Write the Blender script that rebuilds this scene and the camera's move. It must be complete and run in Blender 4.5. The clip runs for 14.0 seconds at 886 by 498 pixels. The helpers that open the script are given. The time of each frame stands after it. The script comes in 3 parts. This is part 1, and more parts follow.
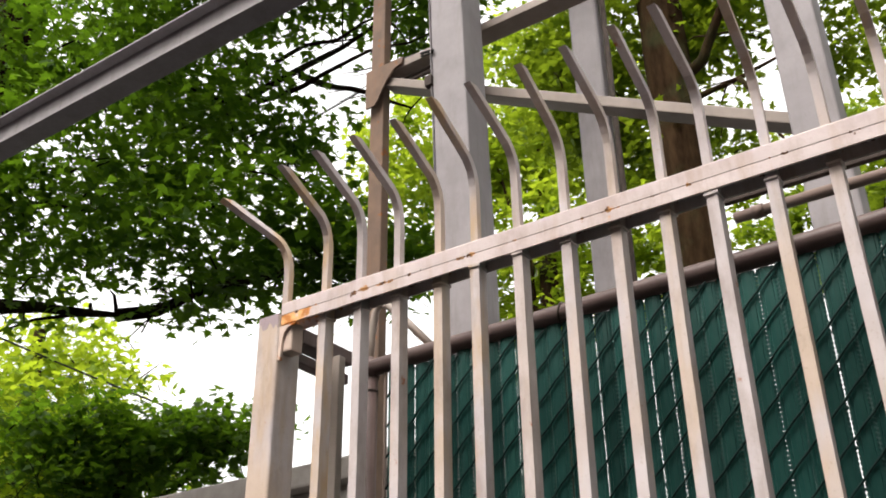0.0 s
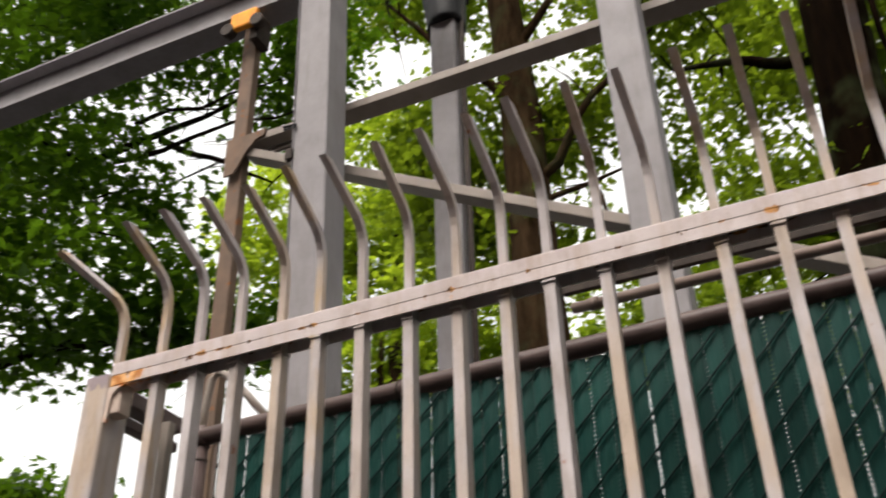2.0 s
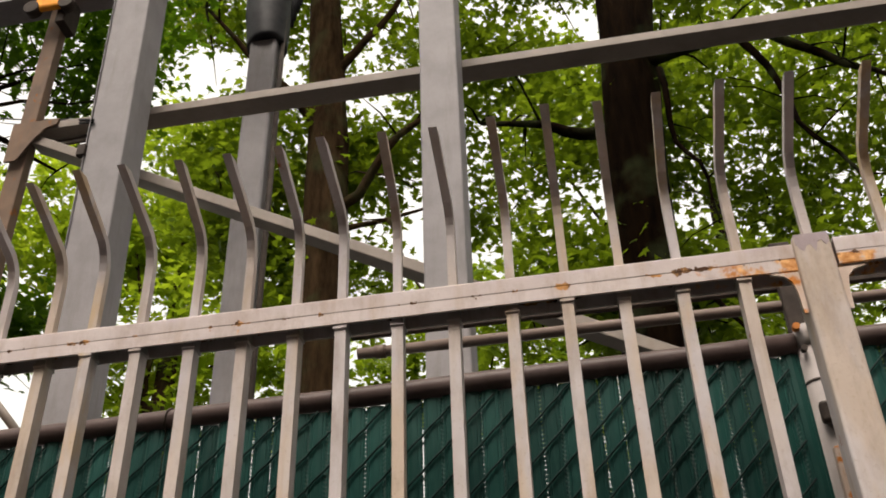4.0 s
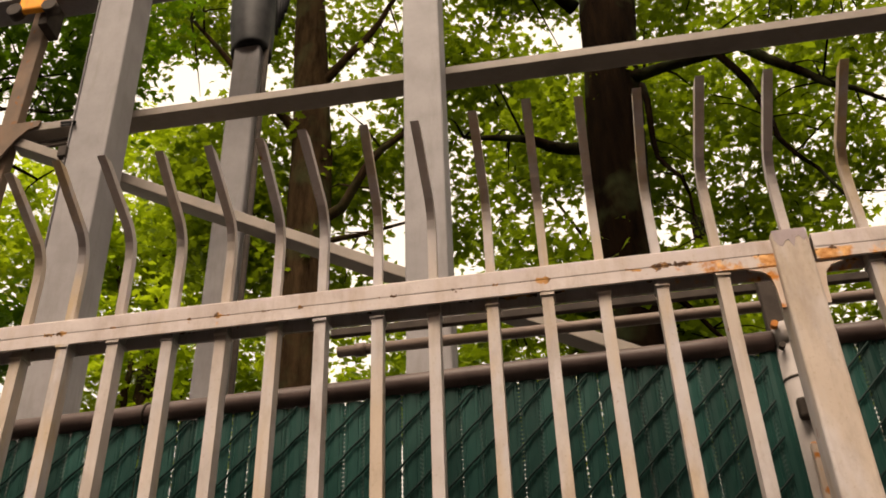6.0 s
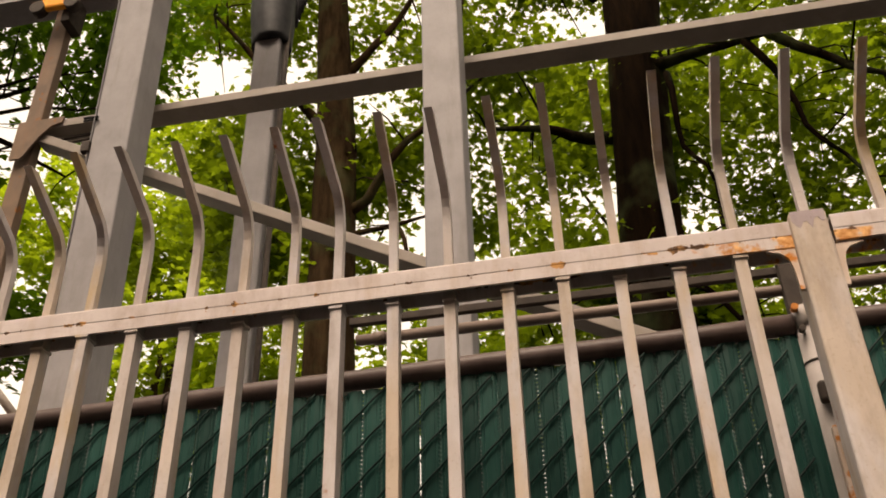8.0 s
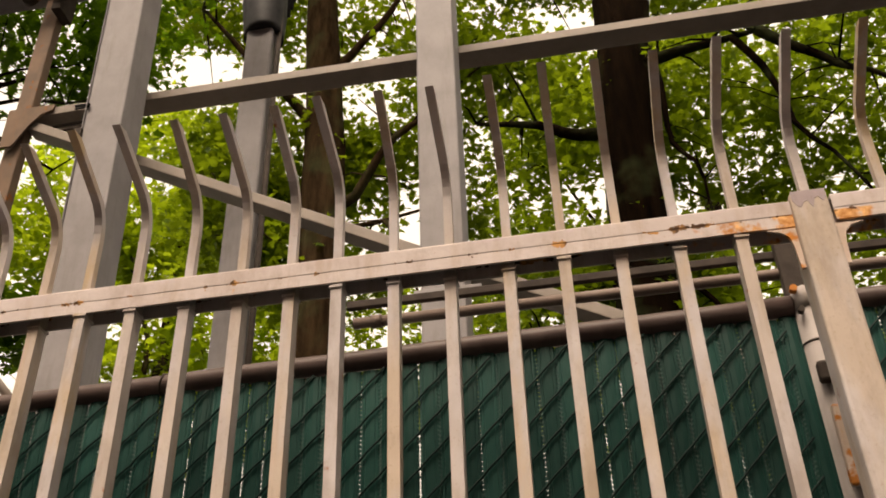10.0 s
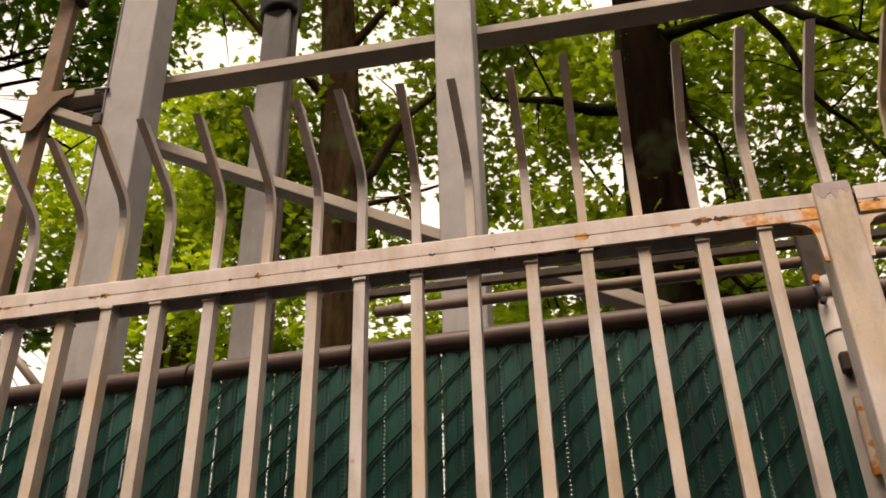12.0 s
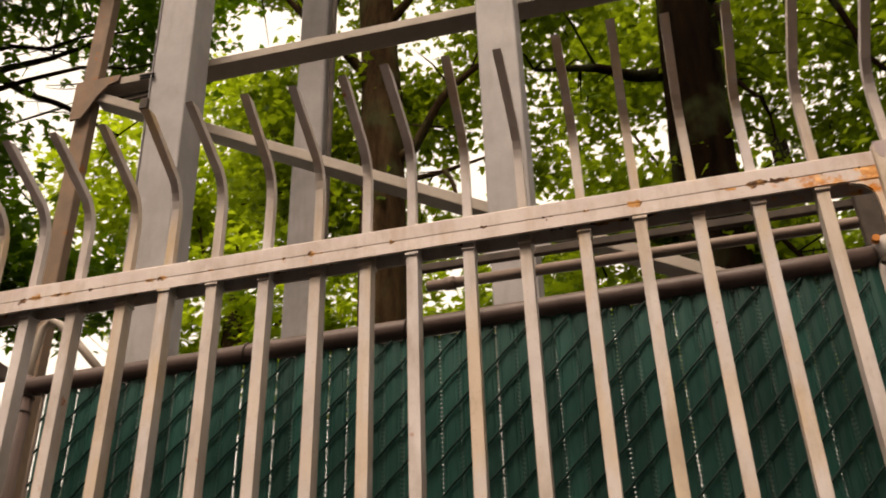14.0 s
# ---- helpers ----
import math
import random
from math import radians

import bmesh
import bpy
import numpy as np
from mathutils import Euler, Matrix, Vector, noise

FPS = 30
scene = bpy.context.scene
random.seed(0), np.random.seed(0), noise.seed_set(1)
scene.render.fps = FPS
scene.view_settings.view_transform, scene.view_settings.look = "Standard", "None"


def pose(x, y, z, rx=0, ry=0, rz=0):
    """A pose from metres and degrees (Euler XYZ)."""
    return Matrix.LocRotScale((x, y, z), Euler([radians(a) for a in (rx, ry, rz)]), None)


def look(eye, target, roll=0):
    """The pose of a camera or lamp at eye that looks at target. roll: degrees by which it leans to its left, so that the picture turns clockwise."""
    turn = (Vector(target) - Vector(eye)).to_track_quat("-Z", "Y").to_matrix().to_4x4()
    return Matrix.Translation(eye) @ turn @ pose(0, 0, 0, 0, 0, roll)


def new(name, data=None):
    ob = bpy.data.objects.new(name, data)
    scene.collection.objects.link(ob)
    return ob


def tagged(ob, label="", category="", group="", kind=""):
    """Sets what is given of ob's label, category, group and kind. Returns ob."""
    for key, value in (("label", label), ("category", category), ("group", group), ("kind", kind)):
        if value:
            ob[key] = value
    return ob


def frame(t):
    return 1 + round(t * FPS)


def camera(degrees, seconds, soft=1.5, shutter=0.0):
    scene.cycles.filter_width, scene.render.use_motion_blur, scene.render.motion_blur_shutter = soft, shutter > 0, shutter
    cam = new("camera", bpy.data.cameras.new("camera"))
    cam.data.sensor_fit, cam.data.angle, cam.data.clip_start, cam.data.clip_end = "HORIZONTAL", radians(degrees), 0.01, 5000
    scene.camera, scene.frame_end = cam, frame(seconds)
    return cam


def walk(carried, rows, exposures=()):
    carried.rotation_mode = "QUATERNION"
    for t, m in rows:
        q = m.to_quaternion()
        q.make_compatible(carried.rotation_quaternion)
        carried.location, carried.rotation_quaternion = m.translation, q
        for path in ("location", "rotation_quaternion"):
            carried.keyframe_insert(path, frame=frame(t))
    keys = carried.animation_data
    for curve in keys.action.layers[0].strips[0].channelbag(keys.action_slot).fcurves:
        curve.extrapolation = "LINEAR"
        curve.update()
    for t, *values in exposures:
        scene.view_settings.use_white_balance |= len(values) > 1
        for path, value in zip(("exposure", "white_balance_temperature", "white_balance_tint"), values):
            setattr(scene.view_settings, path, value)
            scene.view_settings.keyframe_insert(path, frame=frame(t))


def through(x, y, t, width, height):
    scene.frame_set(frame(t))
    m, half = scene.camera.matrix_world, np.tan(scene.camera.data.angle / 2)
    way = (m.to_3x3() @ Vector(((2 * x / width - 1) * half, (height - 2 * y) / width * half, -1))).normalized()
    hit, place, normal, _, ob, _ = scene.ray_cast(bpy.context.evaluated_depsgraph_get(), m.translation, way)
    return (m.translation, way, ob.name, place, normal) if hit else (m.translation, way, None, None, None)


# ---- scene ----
cam = camera(48.6, 14.0, soft=1.8, shutter=0.4)
PATH = [
    (0, (0.214, -1.438, 1.516), (-0.768, 0.027, 2.46), -0.8),
    (0.5, (0.209, -1.435, 1.513), (-0.733, 0.046, 2.472), -1.2),
    (1, (0.218, -1.445, 1.514), (-0.675, 0.061, 2.481), -1.8),
    (1.5, (0.227, -1.435, 1.498), (-0.607, 0.07, 2.518), -1.5),
    (2, (0.233, -1.434, 1.49), (-0.448, 0.101, 2.576), -1.6),
    (2.5, (0.205, -1.458, 1.492), (-0.254, 0.132, 2.615), -2.5),
    (3, (0.205, -1.453, 1.513), (-0.131, 0.172, 2.629), -2.8),
    (3.5, (0.22, -1.448, 1.528), (-0.068, 0.186, 2.645), -2.2),
    (6, (0.219, -1.421, 1.492), (-0.008, 0.201, 2.641), -2.1),
    (6.5, (0.226, -1.417, 1.486), (-0.046, 0.203, 2.628), -1.9),
    (7, (0.227, -1.427, 1.502), (-0.058, 0.204, 2.624), -2.0),
    (7.5, (0.23, -1.421, 1.495), (-0.056, 0.206, 2.622), -1.8),
    (8, (0.237, -1.408, 1.484), (-0.045, 0.212, 2.622), -1.7),
    (10.5, (0.203, -1.39, 1.455), (-0.05, 0.241, 2.586), -2.0),
    (11, (0.2, -1.388, 1.452), (-0.054, 0.245, 2.578), -1.9),
    (11.5, (0.196, -1.392, 1.452), (-0.066, 0.239, 2.578), -1.8),
    (12, (0.203, -1.419, 1.482), (-0.092, 0.232, 2.573), -1.6),
    (12.5, (0.197, -1.409, 1.471), (-0.114, 0.23, 2.574), -1.5),
    (13, (0.191, -1.401, 1.457), (-0.124, 0.236, 2.561), -1.6),
    (13.5, (0.182, -1.398, 1.451), (-0.139, 0.243, 2.55), -1.8),
    (14, (0.19, -1.417, 1.483), (-0.201, 0.241, 2.531), -1.8),
]
EXPOSURES = [(0.0, 2.33, 6350, 12), (1.5, 2.24, 6350, 12), (2.2, 1.88, 6400, 10), (3.5, 1.76, 6500, 10), (6.0, 1.83, 8100, 15),
             (7.5, 1.83, 8100, 15), (10.5, 1.86, 8100, 15), (14.0, 1.86, 8100, 15)]
walk(cam, [(t, look(eye, target, roll)) for t, eye, target, roll in PATH], EXPOSURES)

# ---------------------------------------------------------------- light
SUN_ELEVATION, SUN_ROTATION = radians(60), radians(186)
world = bpy.data.worlds.new("sky")
scene.world = world
world.use_nodes = True
sky = world.node_tree.nodes.new("ShaderNodeTexSky")
sky.sky_type = "NISHITA"
sky.sun_disc = False
sky.sun_elevation, sky.sun_rotation = SUN_ELEVATION, SUN_ROTATION
sky.air_density, sky.dust_density, sky.ozone_density = 1.0, 10.0, 0.0
background = world.node_tree.nodes["Background"]
background.inputs["Strength"].default_value = 0.13
# a veil of pale cloud over the whole sky
cloud = world.node_tree.nodes.new("ShaderNodeMix")
cloud.data_type = "RGBA"
cloud.inputs[0].default_value, cloud.inputs[7].default_value = 0.8, (3.05, 2.90, 2.58, 1)
world.node_tree.links.new(sky.outputs["Color"], cloud.inputs[6])
world.node_tree.links.new(cloud.outputs[2], background.inputs["Color"])

sun_data = bpy.data.lights.new("sun", "SUN")
sun_data.energy, sun_data.angle, sun_data.color = 0.85, radians(30), (1.0, 0.96, 0.92)
sun = new("sun", sun_data)
sun_way = Vector((math.sin(SUN_ROTATION) * math.cos(SUN_ELEVATION), math.cos(SUN_ROTATION) * math.cos(SUN_ELEVATION), math.sin(SUN_ELEVATION)))
sun.matrix_world = look(sun_way * 30, (0, 0, 0))


# ---------------------------------------------------------------- materials
class Nodes:
    """Short hand for building one node material."""

    def __init__(self, name):
        self.material = bpy.data.materials.new(name)
        self.material.use_nodes = True
        self.tree = self.material.node_tree
        self.shader = self.tree.nodes["Principled BSDF"]
        self.output = self.tree.nodes["Material Output"]
        self.where = self.add("ShaderNodeTexCoord").outputs["Object"]

    def add(self, kind, **settings):
        node = self.tree.nodes.new(kind)
        for key, value in settings.items():
            if isinstance(value, bpy.types.NodeSocket):
                self.tree.links.new(value, node.inputs[key])
            else:
                node.inputs[key].default_value = value
        return node

    def link(self, a, b):
        self.tree.links.new(a, b)

    def noise(self, scale, detail=4.0, rough=0.55, stretch=(1, 1, 1), world_space=True):
        where = self.add("ShaderNodeNewGeometry").outputs["Position"] if world_space else self.where
        mapped = self.add("ShaderNodeMapping", Vector=where, Scale=stretch)
        return self.add("ShaderNodeTexNoise", Vector=mapped.outputs["Vector"], Scale=scale, Detail=detail, Roughness=rough).outputs["Fac"]

    def ramp(self, fac, low, high):
        node = self.add("ShaderNodeMapRange", Value=fac)
        node.inputs["From Min"].default_value, node.inputs["From Max"].default_value = low, high
        return node.outputs["Result"]

    def mix(self, fac, a, b):
        node = self.tree.nodes.new("ShaderNodeMix")
        node.data_type = "RGBA"
        for key, value in ((0, fac), (6, a), (7, b)):
            if isinstance(value, bpy.types.NodeSocket):
                self.link(value, node.inputs[key])
            else:
                node.inputs[key].default_value = (*value, 1) if key else value
        return node.outputs[2]

    def times(self, a, b):
        node = self.add("ShaderNodeMath")
        node.operation = "MULTIPLY"
        for key, value in ((0, a), (1, b)):
            if isinstance(value, bpy.types.NodeSocket):
                self.link(value, node.inputs[key])
            else:
                node.inputs[key].default_value = value
        return node.outputs[0]

    def done(self, color, rough=0.5, metal=0.0, bump=None, strength=0.2, distance=0.002, shine=0.15):
        self.shader.inputs["Specular IOR Level"].default_value = shine
        for key, value in (("Base Color", color), ("Roughness", rough), ("Metallic", metal)):
            if isinstance(value, bpy.types.NodeSocket):
                self.link(value, self.shader.inputs[key])
            else:
                self.shader.inputs[key].default_value = (*value, 1) if key == "Base Color" else value
        if bump is not None:
            node = self.add("ShaderNodeBump", Strength=strength, Distance=distance, Height=bump)
            self.link(node.outputs["Normal"], self.shader.inputs["Normal"])
        return self.material


def painted_steel(name, paint, paint_two, rust_from=0.62, rust=(0.42, 0.13, 0.03), stain=(0.36, 0.24, 0.15), rough=0.6, seam=None, streaks=0.0):
    """Old paint on steel: clouded colour, vertical run-down stains, patches of rust."""
    n = Nodes(name)
    base = n.mix(n.ramp(n.noise(9, 3), 0.35, 0.65), paint, paint_two)
    runs = n.ramp(n.noise(30, 5, 0.6, (1, 1, 0.12)), 0.54, 0.78)
    base = n.mix(n.times(runs, 0.55), base, stain)
    ochre = n.times(n.ramp(n.noise(3.2, 4, 0.6, (3.5, 3.5, 1.1)), 0.40, 0.57), n.add("ShaderNodeObjectInfo").outputs["Random"])
    base = n.mix(n.times(ochre, streaks), base, (0.50, 0.33, 0.13))
    grime = n.ramp(n.noise(5.5, 6, 0.7, (2.2, 2.2, 0.8)), 0.50, 0.66)
    base = n.mix(n.times(grime, 0.45 if streaks or seam else 0.25), base, tuple(0.6 * c + 0.4 * w for c, w in zip(stain, (0.16, 0.13, 0.14))))
    specks = n.ramp(n.noise(160, 2), 0.62, 0.74)
    base = n.mix(n.times(specks, 0.35), base, stain)
    spots = n.ramp(n.noise(13, 6, 0.62), rust_from, rust_from + 0.05)
    grain = n.mix(n.noise(120, 3), (rust[0] * 0.5, rust[1] * 0.5, rust[2] * 0.6), rust)
    color = n.mix(spots, base, grain)
    if seam is not None:
        # paint broken away along a seam at that height
        height = n.add("ShaderNodeSeparateXYZ", Vector=n.add("ShaderNodeNewGeometry").outputs["Position"]).outputs["Z"]
        off = n.add("ShaderNodeMath")
        off.operation = "ABSOLUTE"
        n.link(n.add("ShaderNodeMath", **{"Value": height}).outputs[0], off.inputs[0])
        off.inputs[0].links[0].from_node.operation = "SUBTRACT"
        off.inputs[0].links[0].from_node.inputs[1].default_value = seam
        reach = n.add("ShaderNodeMapRange", Value=n.noise(26, 6, 0.7))
        reach.inputs["From Min"].default_value, reach.inputs["From Max"].default_value = 0.50, 0.72
        reach.inputs["To Min"].default_value, reach.inputs["To Max"].default_value = -0.002, 0.011
        bare = n.add("ShaderNodeMath", **{"Value": off.outputs[0]})
        bare.operation = "LESS_THAN"
        n.link(reach.outputs["Result"], bare.inputs[1])
        along = n.add("ShaderNodeSeparateXYZ", Vector=n.add("ShaderNodeNewGeometry").outputs["Position"]).outputs["X"]
        near = None
        for post in (0.604, -1.205):
            gap = n.add("ShaderNodeMath", Value=along)
            gap.operation, gap.inputs[1].default_value = "SUBTRACT", post
            size = n.add("ShaderNodeMath", Value=gap.outputs[0])
            size.operation = "ABSOLUTE"
            close = n.ramp(size.outputs[0], 0.30, 0.03)
            if near is not None:
                most = n.add("ShaderNodeMath", Value=near)
                most.operation = "MAXIMUM"
                n.link(close, most.inputs[1])
                close = most.outputs[0]
            near = close
        total = n.add("ShaderNodeMath", Value=n.noise(19, 7, 0.7))
        n.link(n.times(near, 0.26), total.inputs[1])
        low = n.add("ShaderNodeMath", Value=height)
        low.operation, low.inputs[1].default_value = "LESS_THAN", seam + 0.001
        eaten = n.times(n.ramp(total.outputs[0], 0.675, 0.775), low.outputs[0])
        color = n.mix(eaten, color, n.mix(n.ramp(n.noise(60, 4), 0.4, 0.62), (0.50, 0.20, 0.055), (0.80, 0.46, 0.20)))
        color = n.mix(bare.outputs[0], color, n.mix(n.ramp(n.noise(45, 3), 0.45, 0.6), (0.10, 0.05, 0.025), (0.55, 0.27, 0.09)))
    gloss = n.add("ShaderNodeMapRange", Value=spots)
    gloss.inputs["To Min"].default_value, gloss.inputs["To Max"].default_value = rough, 0.85
    return n.done(color, gloss.outputs["Result"], 0.0, n.noise(70, 6, 0.6), 0.25, 0.002)


def bark_material(name, dark, light):
    n = Nodes(name)
    ridges = n.noise(7, 8, 0.65, (1, 1, 0.22))
    color = n.mix(n.ramp(ridges, 0.35, 0.66), dark, light)
    color = n.mix(n.times(n.ramp(n.noise(1.6, 3), 0.5, 0.7), 0.5), color, (0.06, 0.075, 0.035))
    return n.done(color, 0.95, 0.0, ridges, 1.0, 0.05, shine=0.02)


def leaf_material(name, dark, light, glow, share=0.45):
    """Leaves that let light through; each leaf has its own tone."""
    n = Nodes(name)
    island = n.add("ShaderNodeNewGeometry").outputs["Random Per Island"]
    tone = n.mix(island, dark, light)
    tone = n.mix(n.times(n.ramp(n.noise(0.7, 2), 0.4, 0.65), 0.5), tone, light)
    n.done(tone, 0.5, shine=0.08)
    through = n.add("ShaderNodeBsdfTranslucent")
    n.link(n.mix(island, tuple(c * 0.7 for c in glow), glow), through.inputs["Color"])
    both = n.add("ShaderNodeMixShader", Fac=share)
    n.link(n.shader.outputs[0], both.inputs[1])
    n.link(through.outputs[0], both.inputs[2])
    n.link(both.outputs[0], n.output.inputs["Surface"])
    return n.material


def plain(name, color, color_two, scale=20, rough=0.6, metal=0.0, strength=0.2):
    n = Nodes(name)
    field = n.noise(scale, 5)
    return n.done(n.mix(n.ramp(field, 0.35, 0.65), color, color_two), rough, metal, n.noise(scale * 4, 4), strength, 0.001)


def slat_material():
    """Dark green plastic; along both edges a fine serrated fringe that shows as pale dashes."""
    n = Nodes("green_slat_plastic")
    tone = n.add("ShaderNodeObjectInfo").outputs["Random"]
    color = n.mix(tone, (0.004, 0.031, 0.026), (0.012, 0.066, 0.056))
    color = n.mix(n.times(n.ramp(n.noise(14, 5, 0.6, (1, 1, 0.25)), 0.5, 0.75), 0.3), color, (0.025, 0.085, 0.07))
    split = n.add("ShaderNodeSeparateXYZ", Vector=n.where)
    edge = n.add("ShaderNodeMath")
    edge.operation = "ABSOLUTE"
    n.link(split.outputs["X"], edge.inputs[0])
    wave = n.add("ShaderNodeMath")
    wave.operation = "SINE"
    n.link(n.times(split.outputs["Z"], 2 * math.pi / 0.0085), wave.inputs[0])
    fringe = n.times(n.ramp(edge.outputs[0], 0.0140, 0.0146), n.ramp(wave.outputs[0], 0.0, 0.5))
    fringe = n.times(fringe, n.ramp(n.noise(9, 3), 0.42, 0.6))
    color = n.mix(n.times(fringe, 0.3), color, (0.09, 0.17, 0.15))
    return n.done(color, 0.38, 0.0, n.noise(60, 3, 0.5, (1, 1, 0.2)), 0.3, 0.001, shine=0.22)


BEIGE = painted_steel("beige_fence_paint", (0.462, 0.423, 0.422), (0.56, 0.517, 0.519), 0.68, stain=(0.34, 0.26, 0.18), streaks=0.7)
RAIL_PAINT = painted_steel("beige_rail_paint", (0.555, 0.480, 0.465), (0.635, 0.565, 0.552), 0.68, stain=(0.42, 0.30, 0.20), seam=2.402)
BEIGE_RUSTY = painted_steel("beige_paint_with_rust", (0.54, 0.43, 0.36), (0.62, 0.51, 0.44), 0.54, rust=(0.66, 0.24, 0.05), stain=(0.5, 0.3, 0.15))
GREY = painted_steel("grey_post_paint", (0.240, 0.227, 0.235), (0.286, 0.270, 0.279), 0.80, stain=(0.18, 0.165, 0.155), rough=0.5)
GATE = painted_steel("gate_frame_paint", (0.24, 0.21, 0.185), (0.29, 0.25, 0.22), 0.72, stain=(0.23, 0.18, 0.14), rough=0.5)
GATE_RUSTY = painted_steel("rust_stained_gate_paint", (0.125, 0.088, 0.064), (0.18, 0.118, 0.08), 0.64, rust=(0.34, 0.13, 0.04), stain=(0.20, 0.11, 0.065), rough=0.6)
PIPE = painted_steel("dull_pipe_paint", (0.165, 0.122, 0.104), (0.215, 0.165, 0.14), 0.72, stain=(0.11, 0.082, 0.07), rough=0.5)
CHIPPED = painted_steel("chipped_primer", (0.34, 0.28, 0.29), (0.42, 0.35, 0.36), 0.63, rust=(0.16, 0.09, 0.06), stain=(0.22, 0.17, 0.17))
RAIL_PIPE = painted_steel("brown_rail_pipe_paint", (0.072, 0.050, 0.046), (0.105, 0.076, 0.070), 0.72, stain=(0.04, 0.027, 0.023), rough=0.42)
DARK_STEEL = plain("dark_weathered_steel", (0.035, 0.027, 0.023), (0.06, 0.046, 0.038), 25, 0.7)
SLEEVE = plain("black_rubber_sleeve", (0.012, 0.012, 0.014), (0.03, 0.03, 0.032), 12, 0.5)
ORANGE = painted_steel("orange_trolley_paint", (0.85, 0.28, 0.03), (0.95, 0.42, 0.05), 0.60, rust=(0.12, 0.035, 0.02), stain=(0.5, 0.13, 0.03))
RUST = plain("bare_rust", (0.36, 0.12, 0.035), (0.55, 0.22, 0.06), 60, 0.9, 0, 0.5)
WIRE = plain("green_coated_wire", (0.003, 0.013, 0.011), (0.007, 0.024, 0.021), 60, 0.6)
SLAT = slat_material()
BARK = bark_material("brown_bark", (0.016, 0.009, 0.005), (0.055, 0.034, 0.018))
# near black: the shade under the crowns is put into this bark colour
BARK_SHADED = bark_material("shaded_bark", (0.003, 0.0015, 0.0008), (0.013, 0.007, 0.0035))
LEAF = leaf_material("green_leaves", (0.018, 0.046, 0.005), (0.068, 0.122, 0.010), (0.30, 0.43, 0.018), 0.5)
LEAF_DEEP = leaf_material("deep_green_leaves", (0.011, 0.032, 0.004), (0.034, 0.078, 0.008), (0.14, 0.28, 0.010), 0.45)
LEAF_LIGHT = leaf_material("light_green_leaves", (0.08, 0.15, 0.010), (0.15, 0.245, 0.016), (0.42, 0.56, 0.025), 0.55)
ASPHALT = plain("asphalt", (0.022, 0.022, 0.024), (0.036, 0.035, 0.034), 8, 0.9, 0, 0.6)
CONCRETE = plain("concrete", (0.34, 0.32, 0.29), (0.42, 0.40, 0.37), 6, 0.9, 0, 0.4)
# dark, so that the two added light-blocking walls bounce little light
BRICK = plain("blocker_brick", (0.06, 0.035, 0.028), (0.09, 0.052, 0.042), 3, 0.9)
ROOFING = plain("pale_roof_edge", (0.36, 0.33, 0.30), (0.44, 0.41, 0.38), 5, 0.8)
GALVANISED = painted_steel("pale_galvanised_pipe", (0.27, 0.24, 0.23), (0.33, 0.30, 0.29), 0.70, stain=(0.26, 0.21, 0.17), rough=0.45)
CABLE = plain("black_cable", (0.015, 0.014, 0.014), (0.03, 0.03, 0.03), 30, 0.6)


# ---------------------------------------------------------------- mesh helpers
def part(name, bm, material, parent=None, label=""):
    """Link a bmesh as one mesh object, under a thing or a part."""
    mesh = bpy.data.meshes.new(name)
    bm.to_mesh(mesh)
    bm.free()
    mesh.materials.append(material)
    ob = new(name, mesh)
    ob.parent = parent
    return tagged(ob, label)


def thing(name, label, category, group="", kind="", at=(0, 0, 0)):
    ob = tagged(new(name), label, category, group, kind)
    ob.empty_display_size = 0.1
    ob.location = at
    return ob


def box(x0, x1, y0, y1, z0, z1, bevel=0.003, bm=None, m=None):
    """A box with rounded edges, added to bm."""
    bm = bm or bmesh.new()
    made = bmesh.ops.create_cube(bm, size=1)["verts"]
    bmesh.ops.scale(bm, vec=(x1 - x0, y1 - y0, z1 - z0), verts=made)
    bmesh.ops.translate(bm, vec=((x0 + x1) / 2, (y0 + y1) / 2, (z0 + z1) / 2), verts=made)
    edges = list({e for v in made for e in v.link_edges})
    if bevel:
        made = [v for v in bmesh.ops.bevel(bm, geom=edges, offset=bevel, segments=2, profile=0.5, affect="EDGES", clamp_overlap=True)["verts"]]
    if m is not None:
        bmesh.ops.transform(bm, matrix=m, verts=list({v for v in made}))
    return bm


def sweep(points, radii, sides=8, bm=None, square=False, spin=0.0, lumpy=0.0):
    """A tube along points; radii one number or one for each point. square: four flat sides."""
    bm = bm or bmesh.new()
    points = [Vector(p) for p in points]
    radii = [radii] * len(points) if isinstance(radii, (int, float)) else radii
    sides = 4 if square else sides
    rings, side = [], None
    for n, p in enumerate(points):
        way = (points[min(n + 1, len(points) - 1)] - points[max(n - 1, 0)]).normalized()
        if side is None:
            side = way.cross(Vector((0, 1, 0)) if abs(way.y) < 0.9 else Vector((1, 0, 0))).normalized()
        else:
            side = (side - way * side.dot(way)).normalized()
        other = way.cross(side)
        ring = []
        for k in range(sides):
            a = spin + 2 * math.pi * (k + (0.5 if square else 0)) / sides
            r = radii[n] * (2 ** 0.5 if square else 1)
            if lumpy:
                r *= 1 + lumpy * noise.noise(p * 2.3 + Vector((math.cos(a), math.sin(a), 0)) * 1.4)
            ring.append(bm.verts.new(p + side * (math.cos(a) * r) + other * (math.sin(a) * r)))
        rings.append(ring)
    for a, b in zip(rings, rings[1:]):
        for k in range(sides):
            face = bm.faces.new((a[k], a[(k + 1) % sides], b[(k + 1) % sides], b[k]))
            face.smooth = not square
    bm.faces.new(rings[0][::-1]), bm.faces.new(rings[-1])
    return bm


